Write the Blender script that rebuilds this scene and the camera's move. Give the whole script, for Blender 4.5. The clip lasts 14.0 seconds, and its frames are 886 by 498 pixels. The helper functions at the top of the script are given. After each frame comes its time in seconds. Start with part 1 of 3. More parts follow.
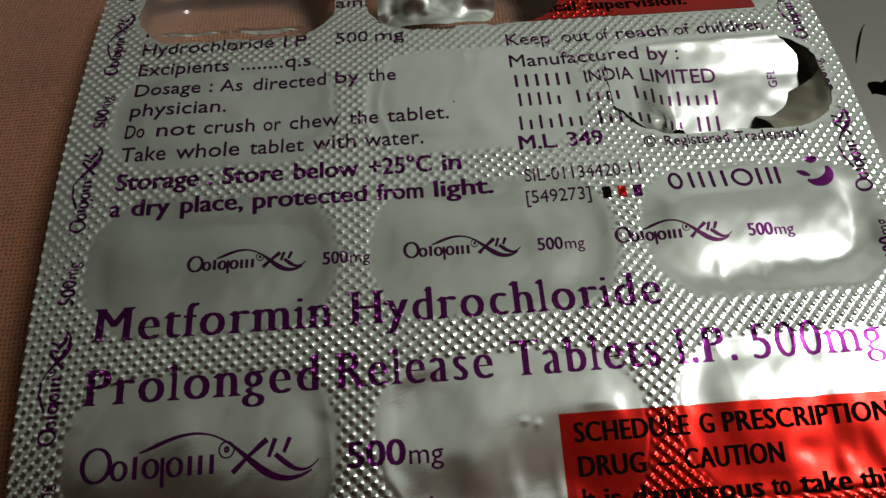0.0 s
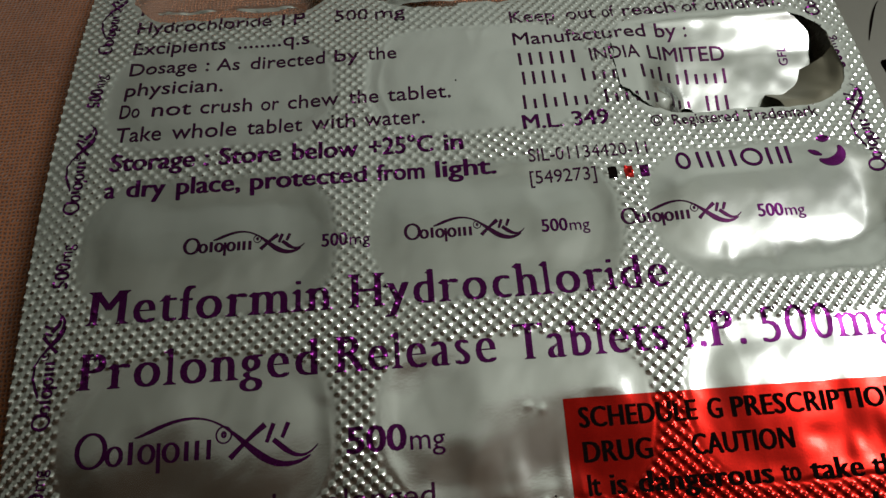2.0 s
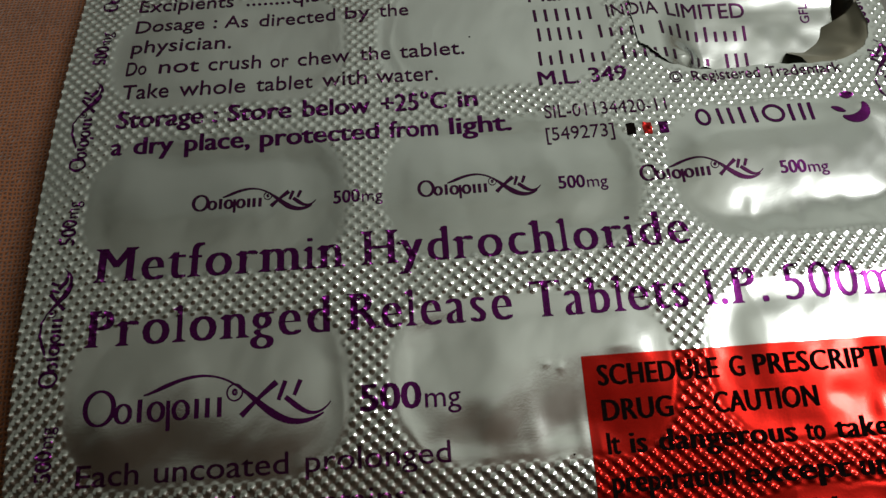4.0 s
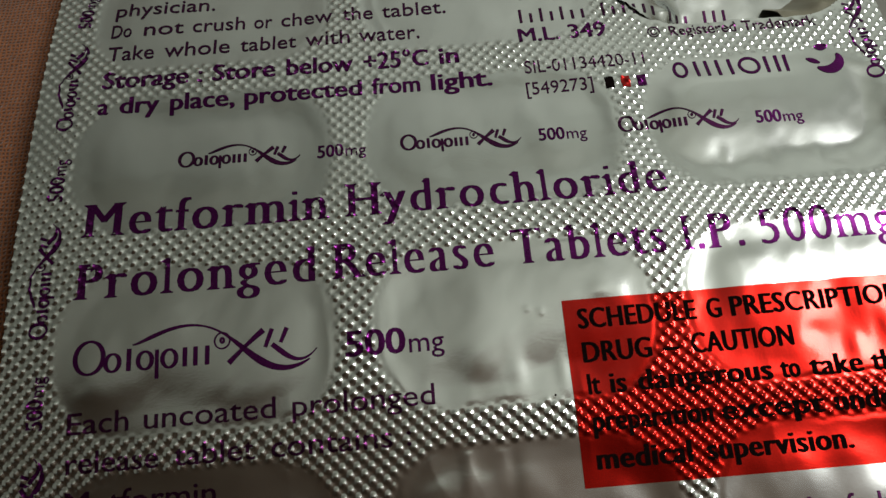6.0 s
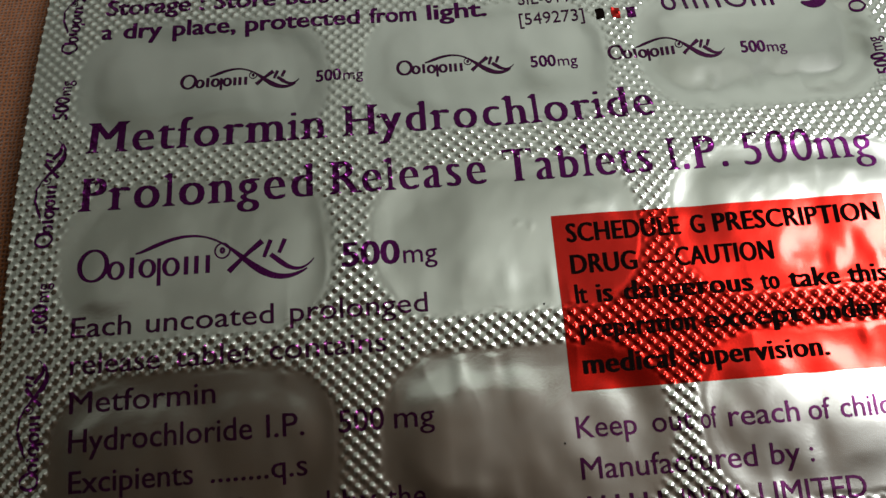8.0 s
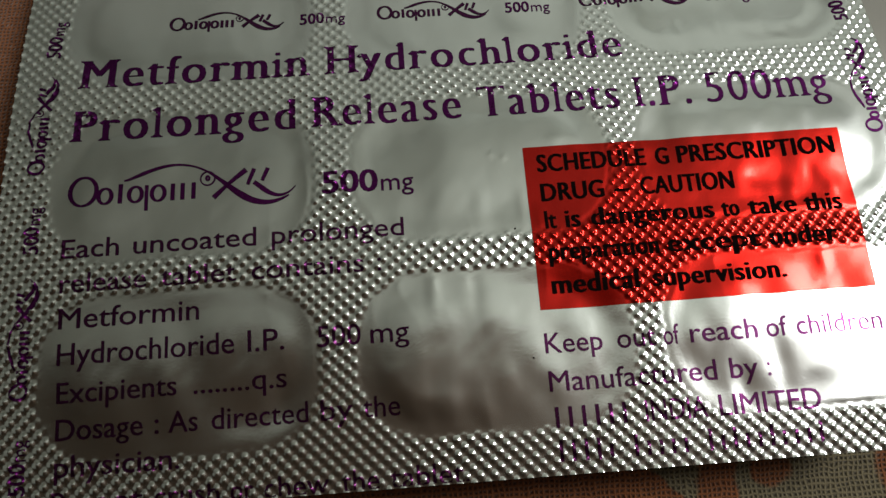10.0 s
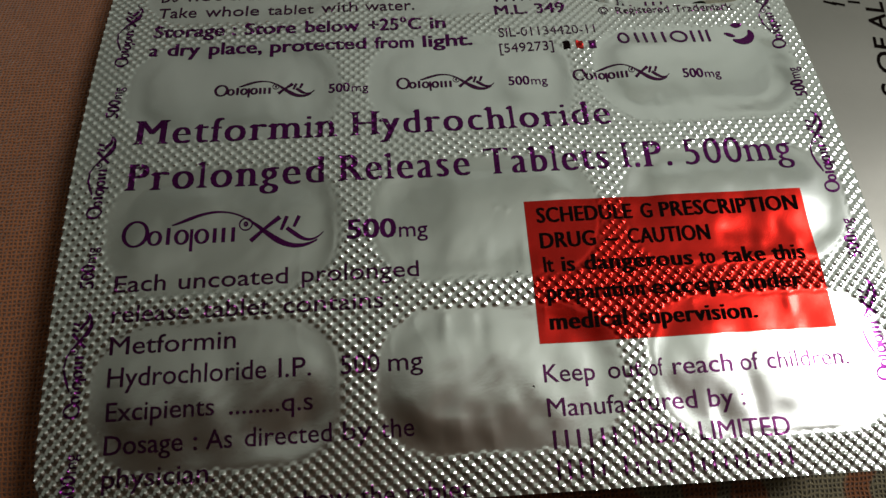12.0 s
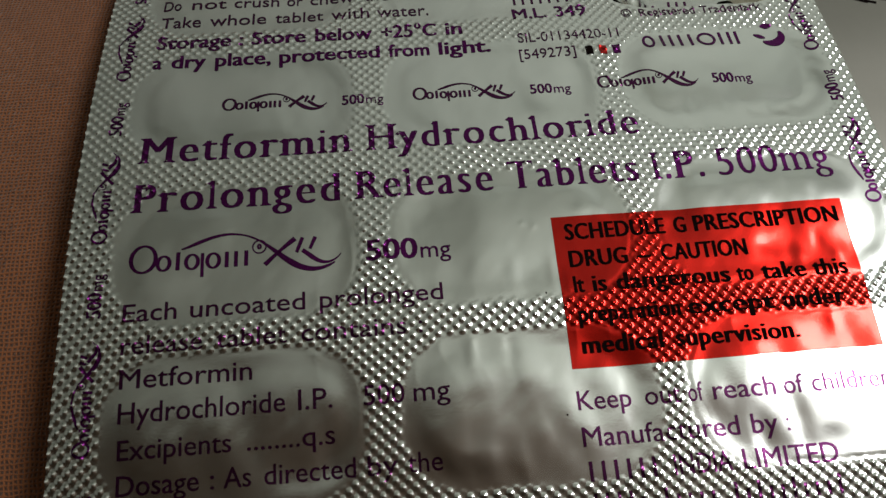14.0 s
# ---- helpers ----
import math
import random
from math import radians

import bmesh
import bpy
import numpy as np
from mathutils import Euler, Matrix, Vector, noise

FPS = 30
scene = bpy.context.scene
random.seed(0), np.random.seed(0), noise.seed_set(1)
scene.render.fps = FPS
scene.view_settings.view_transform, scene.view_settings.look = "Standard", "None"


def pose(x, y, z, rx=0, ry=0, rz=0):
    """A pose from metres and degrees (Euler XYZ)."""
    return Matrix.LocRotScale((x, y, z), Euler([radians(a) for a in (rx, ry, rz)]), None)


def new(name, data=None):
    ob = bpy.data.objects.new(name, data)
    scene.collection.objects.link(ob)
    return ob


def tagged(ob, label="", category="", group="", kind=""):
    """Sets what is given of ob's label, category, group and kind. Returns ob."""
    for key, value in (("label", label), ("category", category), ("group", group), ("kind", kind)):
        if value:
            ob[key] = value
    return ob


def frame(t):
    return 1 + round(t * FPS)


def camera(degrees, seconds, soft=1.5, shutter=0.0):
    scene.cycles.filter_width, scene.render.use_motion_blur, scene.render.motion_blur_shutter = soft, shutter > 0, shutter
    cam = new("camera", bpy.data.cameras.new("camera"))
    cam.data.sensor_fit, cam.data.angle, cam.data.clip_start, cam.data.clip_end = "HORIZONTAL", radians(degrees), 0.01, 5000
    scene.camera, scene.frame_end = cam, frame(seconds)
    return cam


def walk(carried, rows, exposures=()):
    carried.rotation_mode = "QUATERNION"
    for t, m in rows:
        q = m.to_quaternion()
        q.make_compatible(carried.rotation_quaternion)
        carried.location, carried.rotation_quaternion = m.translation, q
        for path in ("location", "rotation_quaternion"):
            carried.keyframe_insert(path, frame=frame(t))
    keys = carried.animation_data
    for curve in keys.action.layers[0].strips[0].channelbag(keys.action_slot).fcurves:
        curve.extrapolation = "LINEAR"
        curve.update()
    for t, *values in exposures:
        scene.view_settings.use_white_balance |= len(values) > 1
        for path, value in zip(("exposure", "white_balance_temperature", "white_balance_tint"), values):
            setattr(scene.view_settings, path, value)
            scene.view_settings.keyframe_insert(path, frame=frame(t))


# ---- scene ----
# Lengths of the plan are in centimetres; CM brings them to metres. The plan's origin is 20 mm over the bedding's level.
CM, BASE = 0.01, 2.0
cam = camera(63.20, 14.0, 1.45)
# seconds, eye x y z (cm), yaw, pitch, roll (degrees)
ROWS = [
    (0.0, -0.395, -0.504, 5.597, -3.46, -71.46, -0.63),
    (0.5, -0.441, -0.533, 5.533, -4.71, -71.32, 0.47),
    (1.0, -0.413, -0.528, 5.461, -2.79, -71.78, -1.48),
    (1.5, -0.417, -0.509, 5.476, -2.95, -71.84, -1.04),
    (2.0, -0.381, -0.517, 5.447, -2.49, -72.34, -1.61),
    (2.5, -0.433, -0.595, 5.353, -2.45, -72.69, -1.62),
    (3.0, -0.494, -0.629, 5.243, -1.62, -72.96, -2.35),
    (5.3, -0.459, -0.912, 5.272, -2.66, -73.18, -1.87),
    (5.5, -0.428, -0.943, 5.280, -3.30, -73.29, -1.39),
    (6.0, -0.418, -1.100, 5.239, -2.81, -73.39, -2.04),
    (6.5, -0.401, -1.233, 5.247, -2.66, -73.43, -2.27),
    (7.0, -0.422, -1.385, 5.240, -3.25, -73.57, -1.53),
    (7.5, -0.472, -1.531, 5.182, -3.75, -73.80, -1.05),
    (8.0, -0.456, -1.755, 5.239, -4.12, -73.57, -0.27),
    (8.5, -0.477, -1.940, 5.261, -4.55, -73.50, 0.26),
    (9.0, -0.363, -2.147, 5.335, -3.88, -73.38, -0.58),
    (9.2, -0.362, -2.212, 5.270, -4.80, -73.49, 0.39),
    (11.3, -0.371, -3.030, 5.406, -5.47, -69.07, 2.03),
    (11.5, -0.434, -3.089, 5.505, -6.26, -68.67, 3.09),
    (12.0, -0.535, -2.903, 5.894, -6.23, -67.21, 2.72),
    (12.5, -0.659, -2.993, 5.893, -6.13, -67.15, 2.79),
    (13.0, -0.915, -2.896, 5.862, -6.65, -67.62, 3.72),
    (13.5, -0.922, -2.702, 5.755, -7.04, -67.64, 3.46),
    (14.0, -0.727, -2.554, 5.683, -6.64, -67.69, 2.14),
]


def eye_pose(x, y, z, yaw, pitch, roll):
    turn = pose(0, 0, 0, 0, 0, yaw) @ pose(0, 0, 0, 90 + pitch) @ pose(0, 0, 0, 0, 0, roll)
    return Matrix.Translation((x * CM, y * CM, (z + BASE) * CM)) @ turn


walk(cam, [(t, eye_pose(*r)) for t, *r in ROWS], [(0.0, -0.05), (3.0, -0.08), (6.0, 0.02), (7.5, 0.22), (8.5, 0.22), (9.2, 0.1), (11.5, -0.08), (14.0, -0.05)])

# ---------------------------------------------------------------- light
world = bpy.data.worlds.new("world")
world.use_nodes = True
world.node_tree.nodes["Background"].inputs[0].default_value = (0.0, 0.0, 0.0, 1)
scene.world = world
globe = bpy.data.lights.new("ceiling_lamp", "POINT")
globe.energy, globe.shadow_soft_size, globe.color = 51.0, 0.17, (1.0, 0.97, 0.92)
lamp = new("ceiling_lamp", globe)
lamp.location = (0.85, 0.18, 1.108)


# ---------------------------------------------------------------- materials
def material(name, colour, rough, metal=0.0):
    m = bpy.data.materials.new(name)
    m.use_nodes = True
    n, l = m.node_tree.nodes, m.node_tree.links
    b = n["Principled BSDF"]
    b.inputs["Base Color"].default_value = (*colour, 1)
    b.inputs["Roughness"].default_value = rough
    b.inputs["Metallic"].default_value = metal
    return m, n, l, b


def node(n, kind, **values):
    k = n.new(kind)
    for key, v in values.items():
        k.inputs[key.replace("_", " ")].default_value = v
    return k


def grain(m, scale, rough_lo, rough_hi, bump, bump_scale, tint=None):
    """Uneven gloss, fine relief and a faint second tint."""
    m, n, l, b = m
    where = n.new("ShaderNodeTexCoord")
    a = node(n, "ShaderNodeTexNoise", Scale=scale, Detail=5.0)
    l.new(where.outputs["Object"], a.inputs["Vector"])
    r = n.new("ShaderNodeMapRange")
    r.inputs["To Min"].default_value, r.inputs["To Max"].default_value = rough_lo, rough_hi
    l.new(a.outputs["Fac"], r.inputs["Value"])
    l.new(r.outputs["Result"], b.inputs["Roughness"])
    f = node(n, "ShaderNodeTexNoise", Scale=bump_scale, Detail=3.0)
    l.new(where.outputs["Object"], f.inputs["Vector"])
    k = node(n, "ShaderNodeBump", Strength=bump, Distance=0.00005)
    l.new(f.outputs["Fac"], k.inputs["Height"])
    l.new(k.outputs["Normal"], b.inputs["Normal"])
    if tint:
        mix = n.new("ShaderNodeMix")
        mix.data_type = "RGBA"
        mix.inputs["A"].default_value = b.inputs["Base Color"].default_value
        mix.inputs["B"].default_value = (*tint, 1)
        l.new(a.outputs["Fac"], mix.inputs["Factor"])
        l.new(mix.outputs["Result"], b.inputs["Base Color"])
    return m


FOIL = grain(material("aluminium_foil", (0.785, 0.83, 0.825), 0.2, 1.0), 350, 0.14, 0.21, 0.06, 6000, (0.715, 0.77, 0.765))
DULL_FOIL = grain(material("dull_foil", (0.26, 0.26, 0.24), 0.5, 0.9), 200, 0.42, 0.52, 0.08, 6000, (0.22, 0.22, 0.20))
PURPLE = grain(material("purple_ink", (0.098, 0.008, 0.104), 0.28, 0.95), 900, 0.22, 0.32, 0.06, 9000, (0.076, 0.006, 0.082))
DARK_INK = grain(material("dark_plum_ink", (0.080, 0.014, 0.072), 0.28, 0.95), 900, 0.22, 0.32, 0.06, 9000, (0.050, 0.009, 0.045))
BLACK = grain(material("black_ink", (0.006, 0.004, 0.004), 0.45, 0.0), 900, 0.4, 0.55, 0.06, 9000)
RED = grain(material("red_lacquer", (0.48, 0.009, 0.004), 0.28, 0.92), 350, 0.18, 0.27, 0.06, 6000, (0.38, 0.008, 0.004))
BLACK.node_tree.nodes["Principled BSDF"].inputs["Specular IOR Level"].default_value = 0.0
for lacquer, weight in ((RED, 0.22), (PURPLE, 0.06), (DARK_INK, 0.06)):
    top = lacquer.node_tree.nodes["Principled BSDF"].inputs
    top["Coat Weight"].default_value, top["Coat Roughness"].default_value, top["Coat IOR"].default_value = weight, 0.12, 1.5
RED_INK = grain(material("red_ink", (0.34, 0.012, 0.01), 0.33, 0.85), 900, 0.3, 0.45, 0.2, 9000)
m, n, l, b = material("clear_plastic", (0.86, 0.80, 0.70), 0.12)
b.inputs["Transmission Weight"].default_value, b.inputs["IOR"].default_value = 0.93, 1.35
CLEAR = m
CLOUDY = grain(material("cloudy_plastic", (0.24, 0.235, 0.175), 0.5), 200, 0.4, 0.55, 0.08, 6000, (0.17, 0.165, 0.12))
WALL = grain(material("wall_paint", (0.51, 0.535, 0.485), 0.8), 3, 0.7, 0.9, 0.1, 60, (0.47, 0.49, 0.445))
PALE = grain(material("pale_wall_paint", (0.52, 0.545, 0.50), 0.8), 3, 0.7, 0.9, 0.1, 60, (0.53, 0.57, 0.53))
# brown of the unseen surfaces that darken what the foil reflects
DARK_REFLECTED = grain(material("brown_for_dark_reflection", (0.090, 0.057, 0.035), 0.7), 3, 0.6, 0.8, 0.1, 60, (0.078, 0.049, 0.030))


def cloth_material():
    m, n, l, b = material("printed_cotton", (0.36, 0.13, 0.05), 0.9)
    b.inputs["Sheen Weight"].default_value = 0.15
    where = n.new("ShaderNodeTexCoord")
    wob = node(n, "ShaderNodeTexNoise", Scale=900.0, Detail=2.0)
    l.new(where.outputs["Object"], wob.inputs["Vector"])
    shift = n.new("ShaderNodeVectorMath")
    shift.operation = "MULTIPLY_ADD"
    shift.inputs[1].default_value = (0.0005, 0.0005, 0)
    l.new(wob.outputs["Color"], shift.inputs[0])
    l.new(where.outputs["Object"], shift.inputs[2])
    waves = []
    for axis in "XY":
        w = node(n, "ShaderNodeTexWave", Scale=2 * math.pi / 20 / 0.00042, Distortion=0.6, Detail=1.0, Detail_Scale=2.0)
        w.bands_direction = axis
        l.new(shift.outputs[0], w.inputs["Vector"])
        waves.append(w)
    mul = n.new("ShaderNodeMath")
    mul.operation = "MAXIMUM"
    l.new(waves[0].outputs["Fac"], mul.inputs[0])
    l.new(waves[1].outputs["Fac"], mul.inputs[1])
    # the print: rust ground, and past a slanting border an olive-beige field with rust sprigs and stripes
    sep = n.new("ShaderNodeSeparateXYZ")
    big = node(n, "ShaderNodeTexNoise", Scale=220.0, Detail=2.0)
    l.new(where.outputs["Object"], big.inputs["Vector"])
    l.new(where.outputs["Object"], sep.inputs[0])

    def calc(op, a, c=0.0, e=0.0):
        k = n.new("ShaderNodeMath")
        k.operation = op
        for slot, value in zip(k.inputs, (a, c, e)):
            if isinstance(value, float):
                slot.default_value = value
            else:
                l.new(value, slot)
        return k.outputs[0]

    px, py = calc("MULTIPLY", sep.outputs["X"], 100.0), calc("MULTIPLY", sep.outputs["Y"], 100.0)
    wave = calc("MULTIPLY_ADD", big.outputs["Fac"], 0.5, -0.25)
    border = calc("ADD", calc("MULTIPLY_ADD", calc("ADD", py, 2.577), 1.25, px), calc("SUBTRACT", wave, 1.42))
    stripe = calc("SUBTRACT", calc("PINGPONG", calc("ADD", calc("ADD", px, wave), calc("MULTIPLY", py, -0.15)), 0.78), 0.655)
    sprig = calc("SUBTRACT", calc("SQRT", calc("ADD", calc("POWER", calc("SUBTRACT", px, 2.40), 2.0), calc("POWER", calc("ADD", py, 2.60), 2.0))), calc("ADD", wave, 0.2))
    field = calc("MINIMUM", calc("MINIMUM", calc("MINIMUM", border, calc("SUBTRACT", px, 0.9)), calc("SUBTRACT", 0.0, stripe)), sprig)
    both = n.new("ShaderNodeMapRange")
    both.inputs["From Min"].default_value, both.inputs["From Max"].default_value = -0.02, 0.02
    l.new(field, both.inputs["Value"])
    dye = n.new("ShaderNodeMix")
    dye.data_type = "RGBA"
    dye.inputs["A"].default_value, dye.inputs["B"].default_value = (0.185, 0.060, 0.016, 1), (0.150, 0.127, 0.072, 1)
    l.new(both.outputs[0], dye.inputs["Factor"])
    # fading at a larger scale, and the shade between the threads put into the dye
    fade = node(n, "ShaderNodeTexNoise", Scale=140.0, Detail=6.0)
    l.new(where.outputs["Object"], fade.inputs["Vector"])
    amount = n.new("ShaderNodeMapRange")
    amount.inputs["From Min"].default_value, amount.inputs["From Max"].default_value = 0.2, 0.8
    amount.inputs["To Min"].default_value, amount.inputs["To Max"].default_value = 0.75, 1.15
    l.new(fade.outputs["Fac"], amount.inputs["Value"])
    gap_shade = n.new("ShaderNodeMapRange")
    gap_shade.inputs["To Min"].default_value, gap_shade.inputs["To Max"].default_value = 0.34, 1.18
    l.new(mul.outputs[0], gap_shade.inputs["Value"])
    times = n.new("ShaderNodeMath")
    times.operation = "MULTIPLY"
    l.new(gap_shade.outputs[0], times.inputs[0])
    l.new(amount.outputs[0], times.inputs[1])
    # scattered hollows of the weave, their shade darkened into the dye too
    pit_noise = node(n, "ShaderNodeTexNoise", Scale=1500.0, Detail=1.0)
    l.new(where.outputs["Object"], pit_noise.inputs["Vector"])
    pit_shade = n.new("ShaderNodeMapRange")
    pit_shade.inputs["From Min"].default_value, pit_shade.inputs["From Max"].default_value = 0.60, 0.70
    pit_shade.inputs["To Min"].default_value, pit_shade.inputs["To Max"].default_value = 1.0, 0.72
    l.new(pit_noise.outputs["Fac"], pit_shade.inputs["Value"])
    shaded_tone = n.new("ShaderNodeMath")
    shaded_tone.operation = "MULTIPLY"
    l.new(pit_shade.outputs[0], shaded_tone.inputs[0])
    l.new(times.outputs[0], shaded_tone.inputs[1])
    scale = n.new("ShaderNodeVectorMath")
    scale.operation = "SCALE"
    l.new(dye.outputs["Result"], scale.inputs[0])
    l.new(shaded_tone.outputs[0], scale.inputs["Scale"])
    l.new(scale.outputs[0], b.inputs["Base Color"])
    k = node(n, "ShaderNodeBump", Strength=1.0, Distance=0.00016)
    l.new(mul.outputs[0], k.inputs["Height"])
    l.new(k.outputs["Normal"], b.inputs["Normal"])
    return m


CLOTH = cloth_material()


# ---------------------------------------------------------------- mesh helpers
def mesh_of(name, verts, faces, mat, smooth=True):
    """A mesh from plan coordinates in cm (an n x 3 array) and an array of tris or quads."""
    verts, faces = np.asarray(verts, float) * CM, np.asarray(faces, np.int32)
    me = bpy.data.meshes.new(name)
    size = faces.shape[1]
    me.vertices.add(len(verts))
    me.vertices.foreach_set("co", verts.astype(np.float32).ravel())
    me.loops.add(faces.size)
    me.loops.foreach_set("vertex_index", faces.ravel())
    me.polygons.add(len(faces))
    me.polygons.foreach_set("loop_start", np.arange(0, faces.size, size, dtype=np.int32))
    me.polygons.foreach_set("use_smooth", np.full(len(faces), smooth))
    me.update(calc_edges=True)
    me.materials.append(mat)
    return me


def part(name, verts, faces, mat, parent=None, label="", smooth=True):
    verts = np.array(verts, float)
    if parent:
        # the strip narrows a little towards its flared lower end
        verts[:, 0] -= (verts[:, 0] + 0.5) * flare(verts[:, 1]) / 5.7
    ob = new(name, mesh_of(name, verts, faces, mat, smooth))
    ob.parent = parent
    if label:
        tagged(ob, label)
    return ob


def smooth01(v, a, b):
    t = np.clip((v - a) / (b - a), 0, 1)
    return t * t * (3 - 2 * t)


def value_noise(x, y, scale, seed):
    """Smooth noise between -1 and 1 on the plan."""
    table = np.random.RandomState(seed).uniform(-1, 1, (64, 64))
    u, v = np.asarray(x) / scale + 31.3, np.asarray(y) / scale + 17.7
    i, j = np.floor(u).astype(int), np.floor(v).astype(int)
    f, g = u - i, v - j
    f, g = f * f * (3 - 2 * f), g * g * (3 - 2 * g)
    at = lambda a, c: table[a % 64, c % 64]
    return (at(i, j) * (1 - f) + at(i + 1, j) * f) * (1 - g) + (at(i, j + 1) * (1 - f) + at(i + 1, j + 1) * f) * g


def box_distance(x, y, cx, cy, hx, hy, r):
    """Signed distance to a rounded rectangle."""
    qx, qy = np.abs(x - cx) - hx + r, np.abs(y - cy) - hy + r
    return np.hypot(np.maximum(qx, 0), np.maximum(qy, 0)) + np.minimum(np.maximum(qx, qy), 0) - r


# ---------------------------------------------------------------- the pack's form
X0, X1, Y0, Y1, CORNER = -3.62, 3.65, -2.54, 5.38, 0.42
COLUMNS, LINES = (-2.21, 0.145, 2.45), (-1.60, -0.12, 1.43, 2.97, 4.50)
PITCH = 0.102
POCKETS = [(cx, cy) for cy in LINES for cx in COLUMNS]
HOLES = [(COLUMNS[0], LINES[4]), (COLUMNS[1], LINES[4]), (COLUMNS[2], LINES[3])]


def bow(y):
    y = np.asarray(y, float)
    return -0.0323 * (y + 0.315) ** 2 + flare(y)


def flare(y):
    """The lower end of the strip flattens out again."""
    return 0.024 * np.minimum(np.asarray(y, float) + 0.90, 0) ** 2


def pocket_distance(x, y, grow=0.0, places=None):
    out = np.full(np.shape(x), 9.0)
    for cx, cy in places or POCKETS:
        out = np.minimum(out, box_distance(x, y, cx, cy, 1.03 + grow, 0.60 + grow, 0.5 + grow))
    return out


# dents and folds in the slack foil: place, half widths, height
DENTS = ((0.24, -0.05, 0.03, 0.025, 0.002), (0.34, -0.08, 0.025, 0.03, 0.002), (0.12, -0.50, 0.07, 0.15, 0.005), (0.78, 0.05, 0.09, 0.06, 0.004),
         (-0.09, -1.93, 0.10, 0.13, -0.005), (0.22, -1.85, 0.09, 0.12, 0.0045), (-0.45, -1.65, 0.13, 0.2, 0.005), (0.48, -1.94, 0.10, 0.10, -0.004), (1.95, -1.95, 0.08, 0.16, -0.006),
         (1.62, -1.60, 0.10, 0.15, 0.007), (2.20, 0.95, 0.09, 0.10, 0.004), (1.87, 0.94, 0.08, 0.09, 0.004), (2.52, 0.97, 0.09, 0.10, 0.004), (2.72, -1.10, 0.05, 0.10, 0.004), (2.85, 1.65, 0.25, 0.2, -0.004),
         (2.60, -0.50, 0.07, 0.09, 0.007), (2.33, -0.40, 0.10, 0.08, -0.005), (2.93, -0.52, 0.07, 0.10, 0.006), (2.78, -0.38, 0.06, 0.12, -0.004),
         (-0.22, -2.00, 0.09, 0.12, 0.003), (0.04, -2.07, 0.08, 0.09, 0.003), (0.36, -2.06, 0.10, 0.10, 0.003), (-0.30, -1.15, 0.05, 0.14, 0.005), (0.02, -1.18, 0.06, 0.16, -0.005),
         (0.45, -0.52, 0.05, 0.14, 0.005), (2.25, -1.85, 0.08, 0.22, -0.004), (1.98, 1.05, 0.04, 0.08, 0.004), (2.34, 1.00, 0.045, 0.10, 0.005), (2.72, 1.00, 0.04, 0.08, 0.004))


# how the slack foil leans over each pocket, line by line from the lower edge: rise along x, rise along y
LEANS = (((-0.01, -0.01), (-0.02, -0.012), (0.0, 0.010)), ((-0.01, 0.0), (0.02, 0.014), (0.0, 0.0)), ((-0.01, 0.0), (-0.01, 0.0), (-0.058, 0.066)),
         ((-0.01, 0.0), (0.0, 0.0), (0.0, 0.0)), ((0.0, 0.0), (0.0, 0.0), (0.0, 0.0)))


def lean_height(x, y):
    col = np.digitize(x, [-1.03, 1.30])
    line = np.digitize(y, [-0.86, 0.655, 2.20, 3.735])
    table = np.array(LEANS)[line, col]
    return table[..., 0] * (x - np.array(COLUMNS)[col]) + table[..., 1] * (y - np.array(LINES)[line])


def foil_height(x, y):
    """The sealed sheet: beads in a diagonal lattice between the pockets, slack and creased over them."""
    x, y = np.asarray(x, float), np.asarray(y, float)
    d = pocket_distance(x, y) + 0.015 * value_noise(x, y, 0.12, 5)
    k = 2 * np.pi / PITCH
    bead = (0.5 + 0.5 * np.cos(k * x) * np.cos(k * y)) ** 2.3
    sealed = smooth01(d, -0.015, 0.05)
    z = 0.0130 * bead * sealed * (1 + 0.3 * smooth01(y, 0.8, 3.0)) * (1 + 0.25 * value_noise(x, y, 0.5, 2))
    inside = smooth01(-d, 0.0, 0.3)
    slack = 0.013 * value_noise(x, y, 0.75, 3) + 0.0065 * value_noise(x, 0.6 * y, 0.33, 4) + 0.0036 * value_noise(x + 0.3 * y, 0.45 * y - 0.1 * x, 0.21, 17) + 0.0008 * value_noise(x - 0.4 * y, 0.7 * y, 0.10, 19)
    # the foil dips along each pocket's rim and rises again over the middle, with pleats running in from the seal
    rim = smooth01(-d, -0.02, 0.17) * (1 - 0.75 * smooth01(-d, 0.15, 0.5))
    ridge = (1 - np.abs(value_noise(x + 0.1 * value_noise(x, y, 0.4, 18), 0.13 * y, 0.26, 10))) ** 1.5
    pleat = 0.011 * (ridge - 0.45) * smooth01(-d, 0.0, 0.05) * np.exp(-np.maximum(-d, 0) / 0.17) * np.clip(0.55 + 0.7 * value_noise(x, y, 0.9, 15), 0.15, 1)
    pleat *= np.where(x < -1.0, 0.06 + 0.94 * smooth01(y, -1.95, -1.6), 1.0)
    z += inside * (slack + lean_height(x, y)) - (0.0035 + 0.005 * smooth01(y, -0.9, 0.5) + 0.003 * smooth01(x, 1.1, 1.5) * smooth01(y, 0.5, 0.8)) * rim + pleat
    for px, py, rx, ry, tall in DENTS:
        z += tall * np.exp(-((x - px) / rx) ** 2 - ((y - py) / ry) ** 2)
    z += 0.016 * value_noise(x, y, 1.5, 6)
    return z


FLAP = (COLUMNS[2] - 0.08, LINES[3] + 0.05, 0.96, 0.56, 0.38)


